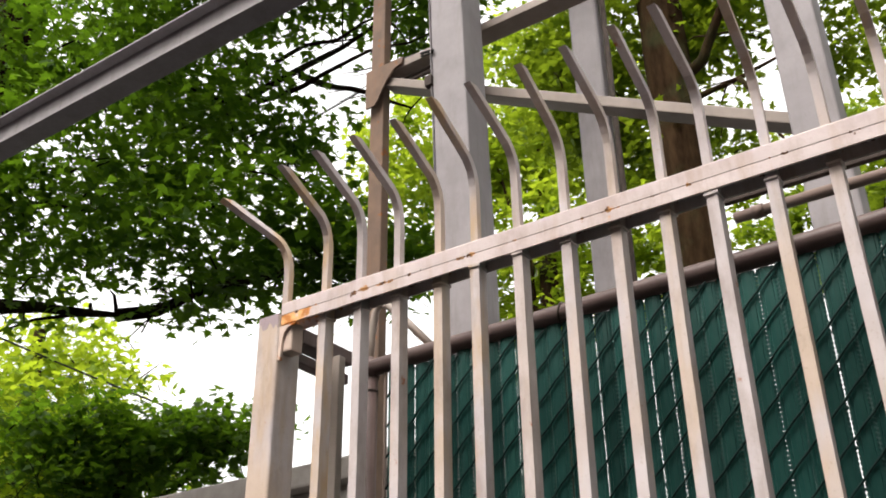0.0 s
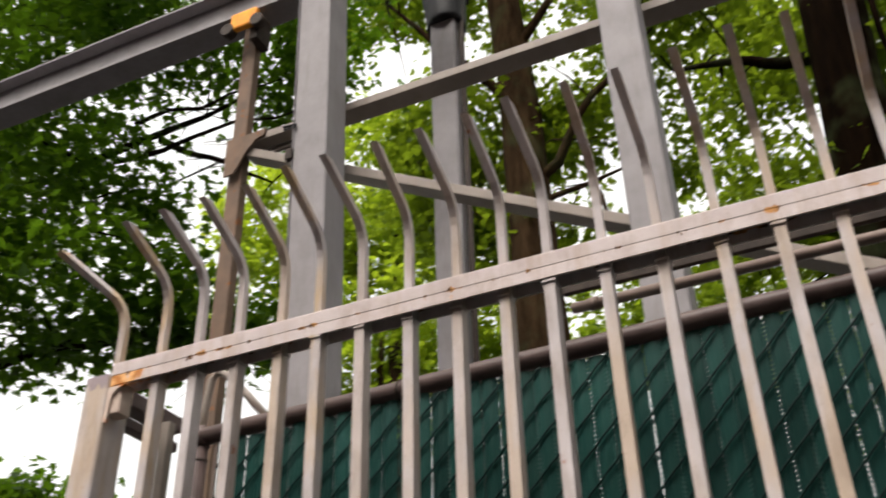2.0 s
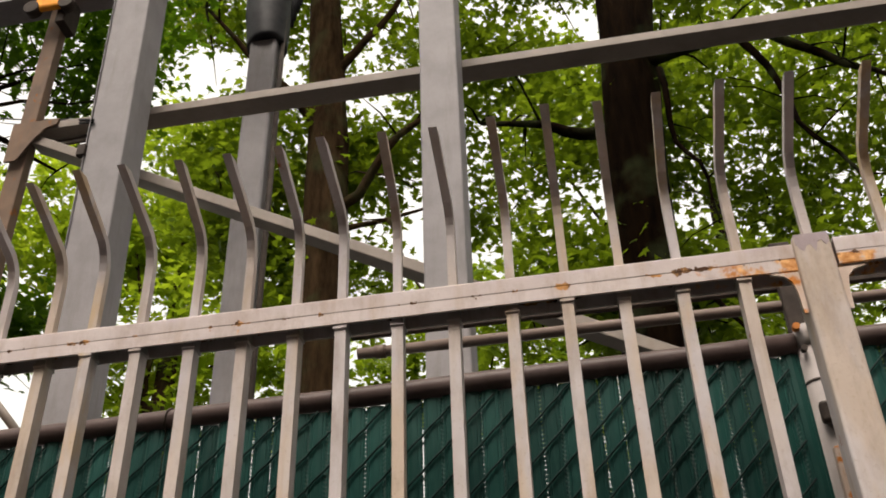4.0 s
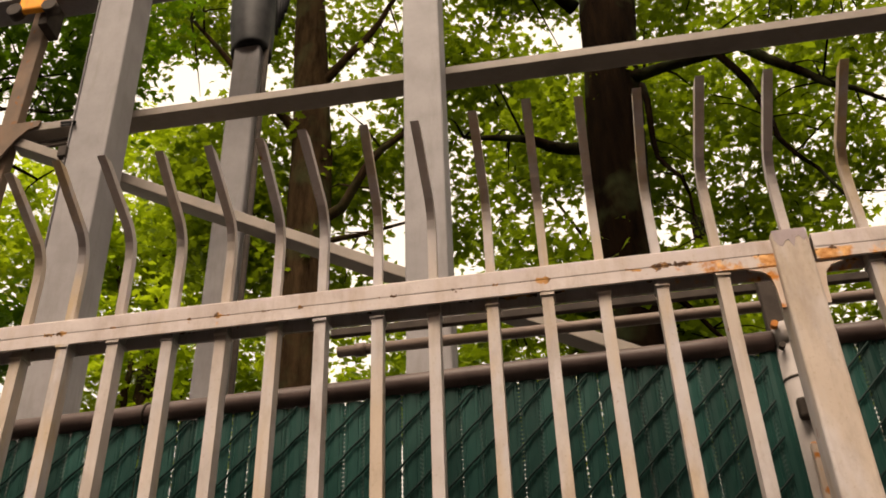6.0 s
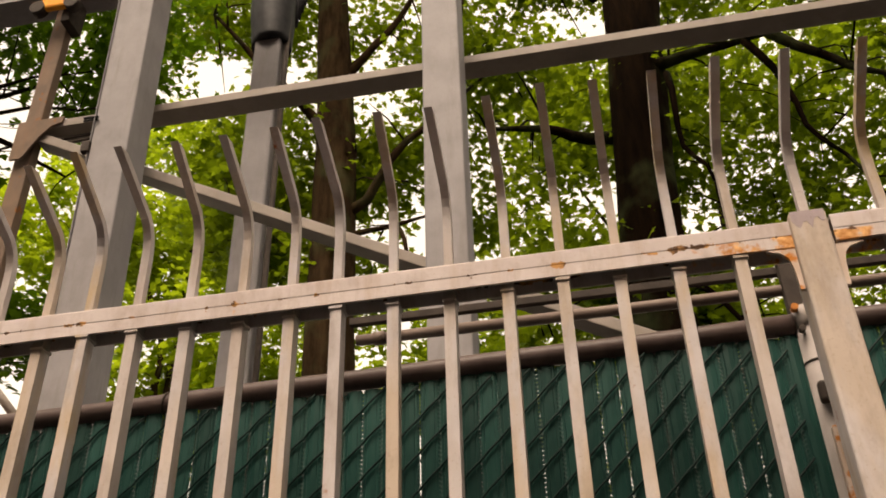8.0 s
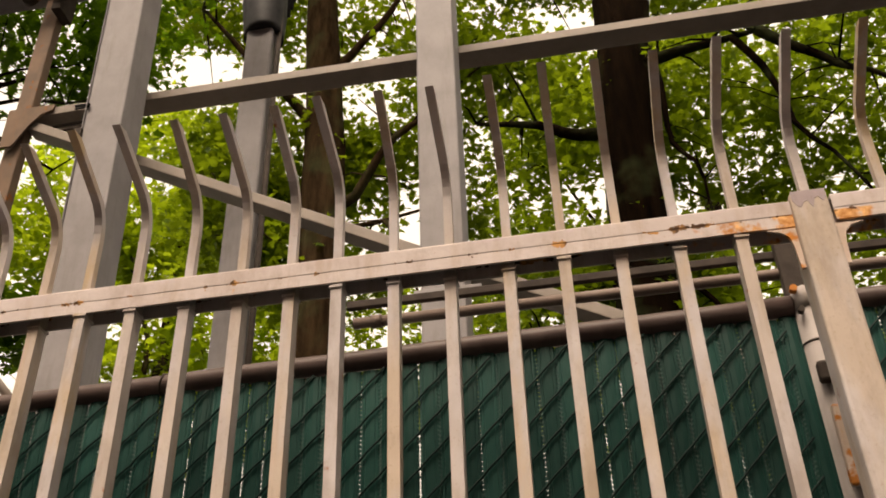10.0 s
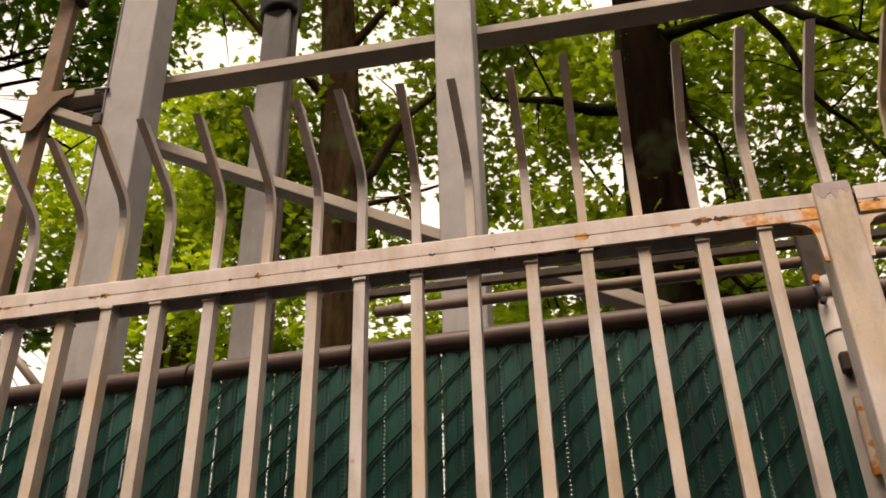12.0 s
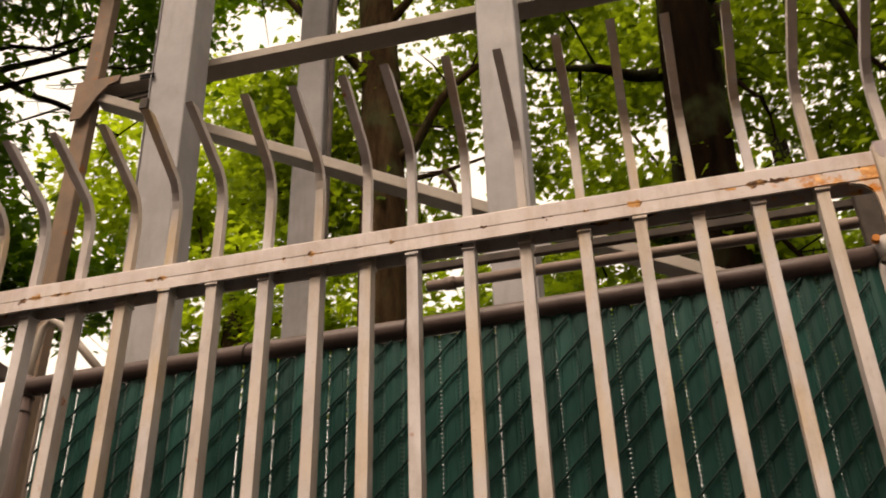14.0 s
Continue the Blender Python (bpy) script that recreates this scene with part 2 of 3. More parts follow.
def prism(outline, y0, y1, bm=None):
    """A plate: an outline in x and z, between two depths."""
    bm = bm or bmesh.new()
    a = [bm.verts.new((x, y0, z)) for x, z in outline]
    b = [bm.verts.new((x, y1, z)) for x, z in outline]
    bm.faces.new(a), bm.faces.new(b[::-1])
    for k in range(len(a)):
        j = (k + 1) % len(a)
        bm.faces.new((a[j], a[k], b[k], b[j]))
    bmesh.ops.recalc_face_normals(bm, faces=bm.faces)
    return bm


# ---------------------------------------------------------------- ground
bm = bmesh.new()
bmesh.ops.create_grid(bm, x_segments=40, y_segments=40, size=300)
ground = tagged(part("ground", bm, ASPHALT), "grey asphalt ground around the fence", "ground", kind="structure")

# added behind the camera, never in view: keeps low sky off the undersides
wall = tagged(part("street_sky_blocker", box(-40, 30, -9.4, -9.0, 0, 9.0, 0), BRICK), "plain brick wall added out of view to block low sky light", "wall", kind="structure")
# also added out of view: cuts sky light on the pickets' east sides
side_wall = tagged(part("east_sky_blocker", box(5.5, 5.9, -8.99, 2.0, 0, 9.0, 0), BRICK), "plain brick wall added out of view to darken east-facing sides", "wall", kind="structure")

# ---------------------------------------------------------------- picket fence
PITCH, PICKET = 0.0965, 0.0198
RAIL_LOW, RAIL_HIGH = 2.379, 2.431


def picket_mesh(lean=(0, -1), reach=0.168, tip=2.680):
    """A square picket from the ground up; above the rail it thins and bends over towards the street, its end cut aslant."""
    h = PICKET / 2
    slim = h * 0.78
    weld = h + 0.0022
    pts = [(0, h, z) for z in (0.06, 1.2, 2.370, 2.372, 2.377, 2.379, 2.42, 2.425, 2.530)]
    radii = [h, h, h, weld, weld, h, h, slim, slim]
    for f, g in ((0.006, 0.16), (0.026, 0.29), (0.062, 0.40), (0.115, 0.485), (0.185, 0.56), (1.0, 1.0)):
        pts.append((lean[0] * reach * f, h + lean[1] * reach * f, 2.530 + (tip - 2.530) * g))
        radii.append(slim)
    bm = sweep(pts, radii, square=True)
    bm.verts.ensure_lookup_table()
    end = sorted(list(bm.verts)[-4:], key=lambda v: v.co.z)
    for v in end[2:]:
        v.co -= Vector((lean[0], lean[1], 0.5)) * 0.020
    # flat bar below the rail: deeper than wide
    for v in bm.verts:
        if v.co.z < 2.422:
            v.co.y *= 1.45
    return bm


fence = thing("picket_fence", "beige painted steel picket fence, bent tips, rusting joints", "fence")
first = part("picket", picket_mesh(), BEIGE, fence)
first.location = (-11 * PITCH, 0, 0)
for n in range(2, 18):
    ob = new("picket", first.data)
    ob.parent = fence
    ob.location = ((n - 12) * PITCH + random.uniform(-0.002, 0.002), 0, random.uniform(-0.004, 0.004))
    ob.rotation_euler = (random.uniform(-0.004, 0.004), random.uniform(-0.003, 0.003), random.uniform(-0.05, 0.05))
for x in [0.608, 0.733] + [0.733 + PITCH * k for k in range(1, 16)]:
    ob = new("picket", first.data)
    ob.parent = fence
    ob.location = (x, 0, random.uniform(-0.004, 0.004))
corner_picket = part("picket", picket_mesh((-0.42, -0.91), 0.172, 2.690), BEIGE, fence)
corner_picket.location = (-1.183, 0.008, -0.02)


def rail(x0, x1, z0, z1, name="top_rail"):
    # a channel, open below, with a folded lip along its upper front and a seam under the lip
    outline = [(-0.0112, z0), (-0.012, z0 + 0.001), (-0.012, z0 + 0.0222), (-0.0116, z0 + 0.0230), (-0.0122, z0 + 0.0238), (-0.0126, z0 + 0.0250),
               (-0.0130, z1 - 0.003), (-0.0122, z1 - 0.0009), (-0.0108, z1), (0.0325, z1), (0.034, z1 - 0.0015), (0.034, z0), (0.0305, z0),
               (0.0305, z1 - 0.005), (-0.0085, z1 - 0.005), (-0.0085, z0)]
    bm = bmesh.new()
    steps = 24
    rings = [[bm.verts.new((x0 + (x1 - x0) * k / steps, y + 0.0006 * noise.noise(Vector((k * 0.9, z0, 0))), z + 0.0009 * noise.noise(Vector((k * 0.8, z0, 5)))))
              for y, z in outline] for k in range(steps + 1)]
    for a, b in zip(rings, rings[1:]):
        for k in range(len(outline)):
            j = (k + 1) % len(outline)
            bm.faces.new((a[k], a[j], b[j], b[k]))
    bm.faces.new(rings[0][::-1]), bm.faces.new(rings[-1])
    bmesh.ops.recalc_face_normals(bm, faces=bm.faces)
    return part(name, bm, RAIL_PAINT, fence)


rail(-1.168, 0.578, RAIL_LOW, RAIL_HIGH)
rail(0.640, 2.25, RAIL_LOW + 0.004, RAIL_HIGH + 0.004)
rail(-1.168, 0.578, 0.14, 0.19, "bottom_rail")
rail(0.640, 2.25, 0.14, 0.19, "bottom_rail")


def fence_post(x0, x1, y0, y1, top):
    bm = box(x0, x1, y0, y1, 0, top, 0.005)
    post = part("post", bm, BEIGE, fence)
    rough = random.Random(int(x0 * 1000))
    a, b = x0 + 0.003, x1 - 0.003
    outline = [(a, top + 0.0012), (b, top + 0.0012)] + [(b + (a - b) * k / 9, top - rough.uniform(0.010, 0.036)) for k in range(10)]
    bm = prism(outline, y0 - 0.0006, y1 - 0.004)
    bmesh.ops.recalc_face_normals(bm, faces=bm.faces)
    part("cap", bm, CHIPPED, post, "worn grey post cap with chipped paint")
    return post


fence_post(-1.235, -1.172, -0.014, 0.058, 2.408)
fence_post(0.574, 0.634, -0.022, 0.040, 2.440)
fence_post(2.25, 2.31, -0.022, 0.040, 2.440)


def gusset(x, way, name="bracket"):
    """A rusty clip that ties the rail to a post: a rounded corner below the rail."""
    outline = [(x, RAIL_LOW - 0.003), (x + way * 0.045, RAIL_LOW - 0.003), (x + way * 0.024, RAIL_LOW - 0.009), (x + way * 0.013, RAIL_LOW - 0.020),
               (x + way * 0.009, RAIL_LOW - 0.040), (x + way * 0.007, RAIL_LOW - 0.080), (x, RAIL_LOW - 0.080)]
    bm = prism(outline, -0.0126, -0.006)
    bmesh.ops.recalc_face_normals(bm, faces=bm.faces)
    return part(name, bm, BEIGE_RUSTY, fence, "orange rusted rail bracket")


gusset(0.573, -1), gusset(0.635, 1), gusset(-1.171, 1)
# the strap at the corner post and its bolt
part("strap", box(-1.174, -1.140, -0.006, 0.030, 2.318, 2.385, 0.003), BEIGE_RUSTY, fence, "chipped corner strap")
part("bolt", sweep([(-1.252, 0.02, 2.372), (-1.233, 0.02, 2.372)], 0.012, 8), DARK_STEEL, fence)

# the short return of the fence, back to the mesh fence
side_fence = thing("side_fence", "grey steel side fence returning to the mesh fence", "fence")
part("top_rail", box(-1.212, -1.166, 0.058, 0.232, 2.362, 2.398, 0.003), RAIL_PIPE, side_fence)
part("lower_rail", box(-1.205, -1.175, 0.058, 0.232, 2.318, 2.342, 0.003), RAIL_PIPE, side_fence)
part("picket", box(-1.150, -1.128, 0.14, 0.162, 0.0, 2.352, 0.002), GATE, side_fence)

# ---------------------------------------------------------------- mesh fence with slats
MESH_Y, MESH_TOP, SLAT_PITCH = 0.25, 2.378, 0.0372


def rail_height(x):
    """The top rail sags towards its far corner."""
    return MESH_TOP - 0.0155 * max(0.6 - x, 0)


mesh_fence = thing("mesh_fence", "chain-link fence filled with dark green privacy slats", "fence")


def rail_pipe(x0, x1, name="top_rail"):
    pts = [(x0 + (x1 - x0) * k / 12, MESH_Y, rail_height(x0 + (x1 - x0) * k / 12) + 0.001 * math.sin(k * 1.7)) for k in range(13)]
    return part(name, sweep(pts, 0.0205, 14), RAIL_PIPE, mesh_fence, "dull brown top rail pipe")


rail_pipe(-1.126, 0.597), rail_pipe(0.640, 2.3)
for x, r, top in ((-1.126, 0.019, 2.358), (0.624, 0.027, 2.394), (2.3, 0.029, 2.39)):
    coat = GALVANISED if x > 0 else RAIL_PIPE
    post = part("post", sweep([(x, MESH_Y, 0), (x, MESH_Y, top)], r, 14), coat, mesh_fence)
    bm = sweep([(x, MESH_Y, top - 0.030), (x, MESH_Y, top), (x, MESH_Y, top + 0.016), (x, MESH_Y, top + 0.022)], [r + 0.003, r + 0.003, r * 0.8, r * 0.3], 14)
    part("cap", bm, coat, post, "rounded pipe cap")
    for z in (1.9, 1.5, 1.0, 0.5):
        bm = sweep([(x, MESH_Y, z - 0.005), (x, MESH_Y, z + 0.005)], r + 0.002, 14)
        box(x - 0.042 if x > 0 else x + 0.01, x - 0.01 if x > 0 else x + 0.050, MESH_Y - 0.004, MESH_Y + 0.004, z - 0.005, z + 0.005, 0.002, bm)
        part("band", bm, coat, post, "dull steel tension band")
    part("ring", sweep([(x, MESH_Y, 2.292), (x, MESH_Y, 2.296)], r + 0.0012, 14), DARK_STEEL, post, "thin dark ring")
part("bracket", box(0.602, 0.626, 0.206, 0.226, 2.205, 2.245, 0.006), DARK_STEEL, mesh_fence, "dark steel clamp")
part("clamp_strap", box(0.606, 0.634, 0.204, 0.222, 2.02, 2.160, 0.003), BEIGE_RUSTY, mesh_fence, "rust-stained strap")
part("bolt", sweep([(0.600, 0.214, 2.398), (0.600, 0.228, 2.398)], 0.007, 8), RUST, mesh_fence)
part("bolt", sweep([(0.604, 0.212, 2.352), (0.604, 0.226, 2.352)], 0.006, 8), DARK_STEEL, mesh_fence)
part("tension_bar", box(-1.083, -1.077, MESH_Y - 0.004, MESH_Y + 0.004, 0.1, 2.35, 0.001), PIPE, mesh_fence)
for x in (-0.62, -0.28, 0.42):
    pts = [(x + 0.004 * math.sin(a), MESH_Y - 0.022 * math.cos(a), rail_height(x) + 0.022 * math.sin(a)) for a in np.linspace(-2.2, 2.6, 14)]
    part("wire_tie", sweep(pts, 0.0022, 6), DARK_STEEL, mesh_fence)


def strands(x0, x1, front):
    """The woven wires: rising strands before the slats, falling strands behind them."""
    bm = bmesh.new()
    low, high = 0.05, MESH_TOP - 0.022
    lines = int((high - low + (x1 - x0)) / 0.069) + 1
    for n in range(lines):
        c = low - (x1 - x0) + n * 0.069
        pts, x = [], x0
        while x <= x1 + 1e-6:
            z = c + ((x - x0) if front else (x1 - x))
            if low < z < high - MESH_TOP + rail_height(x):
                phase = (x - x0) / SLAT_PITCH
                bulge = 0.0032 * abs(math.sin(math.pi * phase)) + 0.0020
                pts.append((x, MESH_Y - 0.004 - bulge if front else MESH_Y + 0.004 + bulge, z))
            x += SLAT_PITCH / 4
        if len(pts) > 2:
            sweep(pts, 0.0023, 5, bm)
    return bm


for x0, x1 in ((-1.072, 0.575), (0.665, 2.25)):
    tagged(part("front_mesh", strands(x0, x1, True), WIRE, mesh_fence, "dark green coated mesh wire"), kind="stuff")
    tagged(part("back_mesh", strands(x0, x1, False), WIRE, mesh_fence, "dark green coated mesh wire"), kind="stuff")

def slat_mesh():
    """A hollow plastic strip: bowed face with two fine ribs, and a toothed fringe along both edges."""
    bm = bmesh.new()
    w = 0.0174
    profile = [(-w, 0.0005), (-w * 0.82, -0.0022), (-w * 0.60, -0.0026), (-w * 0.55, -0.0019), (-w * 0.50, -0.0030), (0, -0.0046), (w * 0.50, -0.0030),
               (w * 0.55, -0.0019), (w * 0.60, -0.0026), (w * 0.82, -0.0022), (w, 0.0005), (w * 0.8, 0.0024), (-w * 0.8, 0.0024)]
    rings = [[bm.verts.new((x, y, z)) for x, y in profile] for z in (0.06, 2.362)]
    for k in range(len(profile)):
        j = (k + 1) % len(profile)
        bm.faces.new((rings[0][k], rings[0][j], rings[1][j], rings[1][k]))
    bm.faces.new(rings[0][::-1]), bm.faces.new(rings[1])
    z = 1.72
    while z < 2.35:
        for way in (-1, 1):
            back = [bm.verts.new((way * (w - 0.001), 0.0006, z + d)) for d in (0, 0.0079)]
            root = bm.verts.new((way * (w - 0.001), -0.0008, z + 0.0040))
            tip = [bm.verts.new((way * (w + 0.0014), 0.0004, z + d)) for d in (0.0003, 0.0076)]
            bm.faces.new((back[0], back[1], tip[1], tip[0]))
            bm.faces.new((root, back[0], tip[0]))
            bm.faces.new((root, tip[1], back[1]))
            bm.faces.new((root, tip[0], tip[1]))
        z += 0.0085
    bmesh.ops.recalc_face_normals(bm, faces=bm.faces)
    return bm


slat = part("slat", slat_mesh(), SLAT, mesh_fence)
slat.location = (-1.072 + 0.5 * SLAT_PITCH, MESH_Y, rail_height(-1.05) - 2.380)
places = [-1.072 + (n + 0.5) * SLAT_PITCH for n in range(1, 45)] + [0.665 + (n + 0.5) * SLAT_PITCH for n in range(42)]
for x in places:
    ob = new("slat", slat.data)
    ob.parent = mesh_fence
    ob.location = (x + random.choice((0, 0, 0, 0.0004, -0.0004)) + random.uniform(-0.0003, 0.0003), MESH_Y + random.uniform(-0.0008, 0.0008), rail_height(x) - 2.380 + random.uniform(-0.007, 0.003))
    ob.rotation_euler = (0, random.uniform(-0.0004, 0.0004), random.uniform(-0.03, 0.03))

# ---------------------------------------------------------------- barrier pipes between the fences and the gate
barrier = thing("pipe_barrier", "pale pipe and dark steel bars on a post", "barrier")
part("post", box(0.635, 0.68, 0.43, 0.457, 0, 2.72, 0.004), DARK_STEEL, barrier)
part("pipe", sweep([(-0.29, 0.455, 2.573), (0.4, 0.455, 2.574), (1.2, 0.455, 2.575), (2.4, 0.455, 2.576)], 0.0125, 10), PIPE, barrier, "pale weathered pipe")
part("collar", sweep([(-0.25, 0.455, 2.573), (-0.225, 0.455, 2.573)], 0.0155, 10), PIPE, barrier)
part("bar", box(-0.31, 2.4, 0.458, 0.474, 2.618, 2.637, 0.002), DARK_STEEL, barrier, "dark steel bar")
part("bar", box(-0.28, 2.4, 0.458, 0.474, 2.690, 2.707, 0.002), DARK_STEEL, barrier, "dark steel bar")
loop = thing("bent_pipe", "pale bent pipe brace on the mesh fence corner", "pipe")
pts = [(-1.170, 0.30, 2.36), (-1.164, 0.30, 2.46), (-1.154, 0.30, 2.522), (-1.138, 0.30, 2.540), (-1.112, 0.30, 2.526), (-1.060, 0.30, 2.474), (-0.975, 0.30, 2.380)]
part("pipe", sweep(pts, 0.0095, 10), GATE, loop)
part("foot", box(-1.176, -0.965, 0.262, 0.312, 2.368, 2.382, 0.002), PIPE, loop)

# ---------------------------------------------------------------- gate portal: two front posts, one rear post, the track beam
GATE_Y = 1.30


def portal_post(x, y, size, top, lean, label):
    ob = thing("gate_post", label, "post", "gate posts", at=(x, y, 0))
    bm = box(-size / 2, size / 2, 0, size, 0, top, 0.006)
    body = part("column", bm, GREY, ob)
    part("base_plate", box(-size, size, -size * 0.5, size * 1.5, 0, 0.02, 0.003), DARK_STEEL, ob)
    ob.rotation_euler = (0, lean, 0)
    return ob


left_post = portal_post(-1.358, 1.09, 0.150, 5.9, -0.022, "tall grey painted square steel gate post, slightly leaning")
right_post = portal_post(-0.186, 1.09, 0.138, 5.9, 0.0, "tall grey painted square steel gate post")
part("edge_strip", box(-0.0795, -0.0765, -0.005, 0.05, 0.02, 5.88, 0.001), GREY, left_post, "thin welded edge strip")
part("flange", box(-0.09, 0.118, -0.006, 0.0, 3.015, 3.045, 0.002), GREY, right_post)

rear_post = thing("rear_post", "grey steel post with conduit and black sleeve on top", "post", at=(-1.106, 1.65, 0))
part("column", box(-0.068, 0.060, 0, 0.13, 0, 5.95, 0.012), GREY, rear_post)
part("conduit", sweep([(0.078, 0.045, 0.2), (0.078, 0.045, 5.9)], 0.013, 10), DARK_STEEL, rear_post, "dark conduit")
bm = sweep([(-0.004, 0.065, 4.965), (-0.004, 0.065, 5.0), (-0.012, 0.065, 5.17), (-0.012, 0.065, 5.40), (-0.012, 0.065, 5.85)], [0.096, 0.098, 0.108, 0.118, 0.125], 16, lumpy=0.08)
part("sleeve", bm, SLEEVE, rear_post, "black rubber sleeve")
for k in range(4):
    a = 0.4 + k * 0.3
    pts = [(0.10 + 0.02 * k, 0.05, 5.7), (0.13 + 0.015 * k, 0.02, 5.35), (0.135 + 0.012 * k, 0.0, 5.02 + 0.05 * k)]
    part("strip", sweep(pts, [0.02, 0.018, 0.008], 6), SLEEVE, rear_post, "hanging end of black tape")

beam = thing("track_beam", "grey steel overhead track beam of the sliding gate", "beam")
part("bottom_flange", box(-9.0, 6.0, 1.260, 1.400, 5.055, 5.068, 0.003), GREY, beam)
part("web", box(-9.0, 6.0, 1.324, 1.336, 5.069, 5.269, 0.002), GREY, beam)
part("top_flange", box(-9.0, 6.0, 1.260, 1.400, 5.270, 5.284, 0.003), GREY, beam)
for x in (-1.46, -0.178):
    part("stiffener", box(x - 0.006, x + 0.006, 1.266, 1.323, 5.069, 5.269, 0.001), GREY, beam)

# ---------------------------------------------------------------- sliding gate
GATE_X = -2.01
gate = thing("sliding_gate", "tall grey steel sliding gate with diagonal brace and rusty corner", "gate")
part("end_post", box(GATE_X, GATE_X + 0.072, 1.318, 1.368, 0.12, 5.03, 0.005), GATE_RUSTY, gate, "rust-stained end post")
part("top_bar", box(GATE_X + 0.074, 5.5, 1.300, 1.392, 4.248, 4.288, 0.003), GATE, gate)
part("bottom_bar", box(GATE_X + 0.074, 5.5, 1.300, 1.385, 0.12, 0.20, 0.005), GATE, gate)
part("end_post", box(5.5, 5.6, 1.305, 1.375, 0.12, 5.02, 0.005), GATE, gate)
bx, bz = GATE_X + 0.10, 4.236
length, angle = 5.2, math.atan(0.537)
bm = box(0, length, 1.306, 1.386, -0.042, 0.0, 0.004, None)
bmesh.ops.transform(bm, matrix=Matrix.Translation((bx, 0, bz)) @ Matrix.Rotation(angle, 4, "Y"), verts=bm.verts)
part("brace", bm, GATE, gate, "diagonal steel brace")
g = GATE_X
part("gusset", prism([(g - 0.003, 4.292), (g + 0.20, 4.292), (g + 0.195, 4.262), (g + 0.15, 4.248), (g + 0.105, 4.195), (g + 0.06, 4.110), (g + 0.045, 4.092), (g - 0.003, 4.092)], 1.288, 1.298), GATE_RUSTY, gate, "rusty corner gusset plate")
trolley = part("trolley", box(g - 0.02, g + 0.13, 1.222, 1.256, 4.925, 5.030, 0.012), ORANGE, gate, "orange painted trolley bracket")
part("wheel", sweep([(g - 0.03, 1.215, 4.935), (g - 0.03, 1.26, 4.935)], 0.035, 16), DARK_STEEL, trolley, "dark wheel")
part("wheel", sweep([(g + 0.135, 1.215, 4.935), (g + 0.135, 1.26, 4.935)], 0.035, 16), DARK_STEEL, trolley, "dark wheel")
part("hanger", box(g + 0.075, g + 0.12, 1.258, 1.365, 4.86, 5.03, 0.004), DARK_STEEL, gate, "dark hanger plate")
for z in (4.215, 4.188):
    part("tie_rod", sweep([(g + 0.13, 1.34, z), (g + 0.42, 1.34, z + 0.006)], 0.007, 8), DARK_STEEL, gate, "thin dark tie rod")


# ---------------------------------------------------------------- far roof edge and cables
far_roof = thing("far_building", "low pale building behind the fence, its roof edge showing", "building")
part("wall", box(-17.8, -5.4, 6.6, 12.0, 0, 4.25, 0.02), CONCRETE, far_roof)
part("roof", box(-18.0, -5.2, 6.4, 12.2, 4.25, 4.50, 0.03), ROOFING, far_roof, "pale roof edge")


def cable(a, b, sag, r):
    a, b = Vector(a), Vector(b)
    pts = [a.lerp(b, k / 12) - Vector((0, 0, sag * math.sin(math.pi * k / 12))) for k in range(13)]
    line = thing("overhead_cable", "thin black overhead cable", "cable", "overhead cables")
    part("wire", sweep(pts, r, 6), CABLE, line)


cable((-1.507, 1.075, 4.038), (-7.346, 7.240, 10.554), 0.02, 0.006)
cable((-1.507, 1.075, 4.026), (-7.346, 7.240, 10.524), 0.05, 0.004)
cable((-5.441, 6.500, 9.583), (-7.068, 6.500, 9.263), 0.03, 0.006)
cable((-14.075, 6.196, 7.951), (-11.073, 10.182, 6.368), 0.05, 0.016)
part("clip", box(-0.105, -0.072, -0.014, 0.012, 3.88, 3.93, 0.003), DARK_STEEL, left_post, "small dark cable clip")

# ---------------------------------------------------------------- trees
LEAF_OUTLINE = np.array([(0, 0), (-0.40, -0.02), (-0.24, 0.20), (-0.60, 0.46), (-0.24, 0.46), (-0.22, 0.66), (0, 1.05), (0.22, 0.66), (0.24, 0.46), (0.60, 0.46), (0.24, 0.20), (0.40, -0.02)])


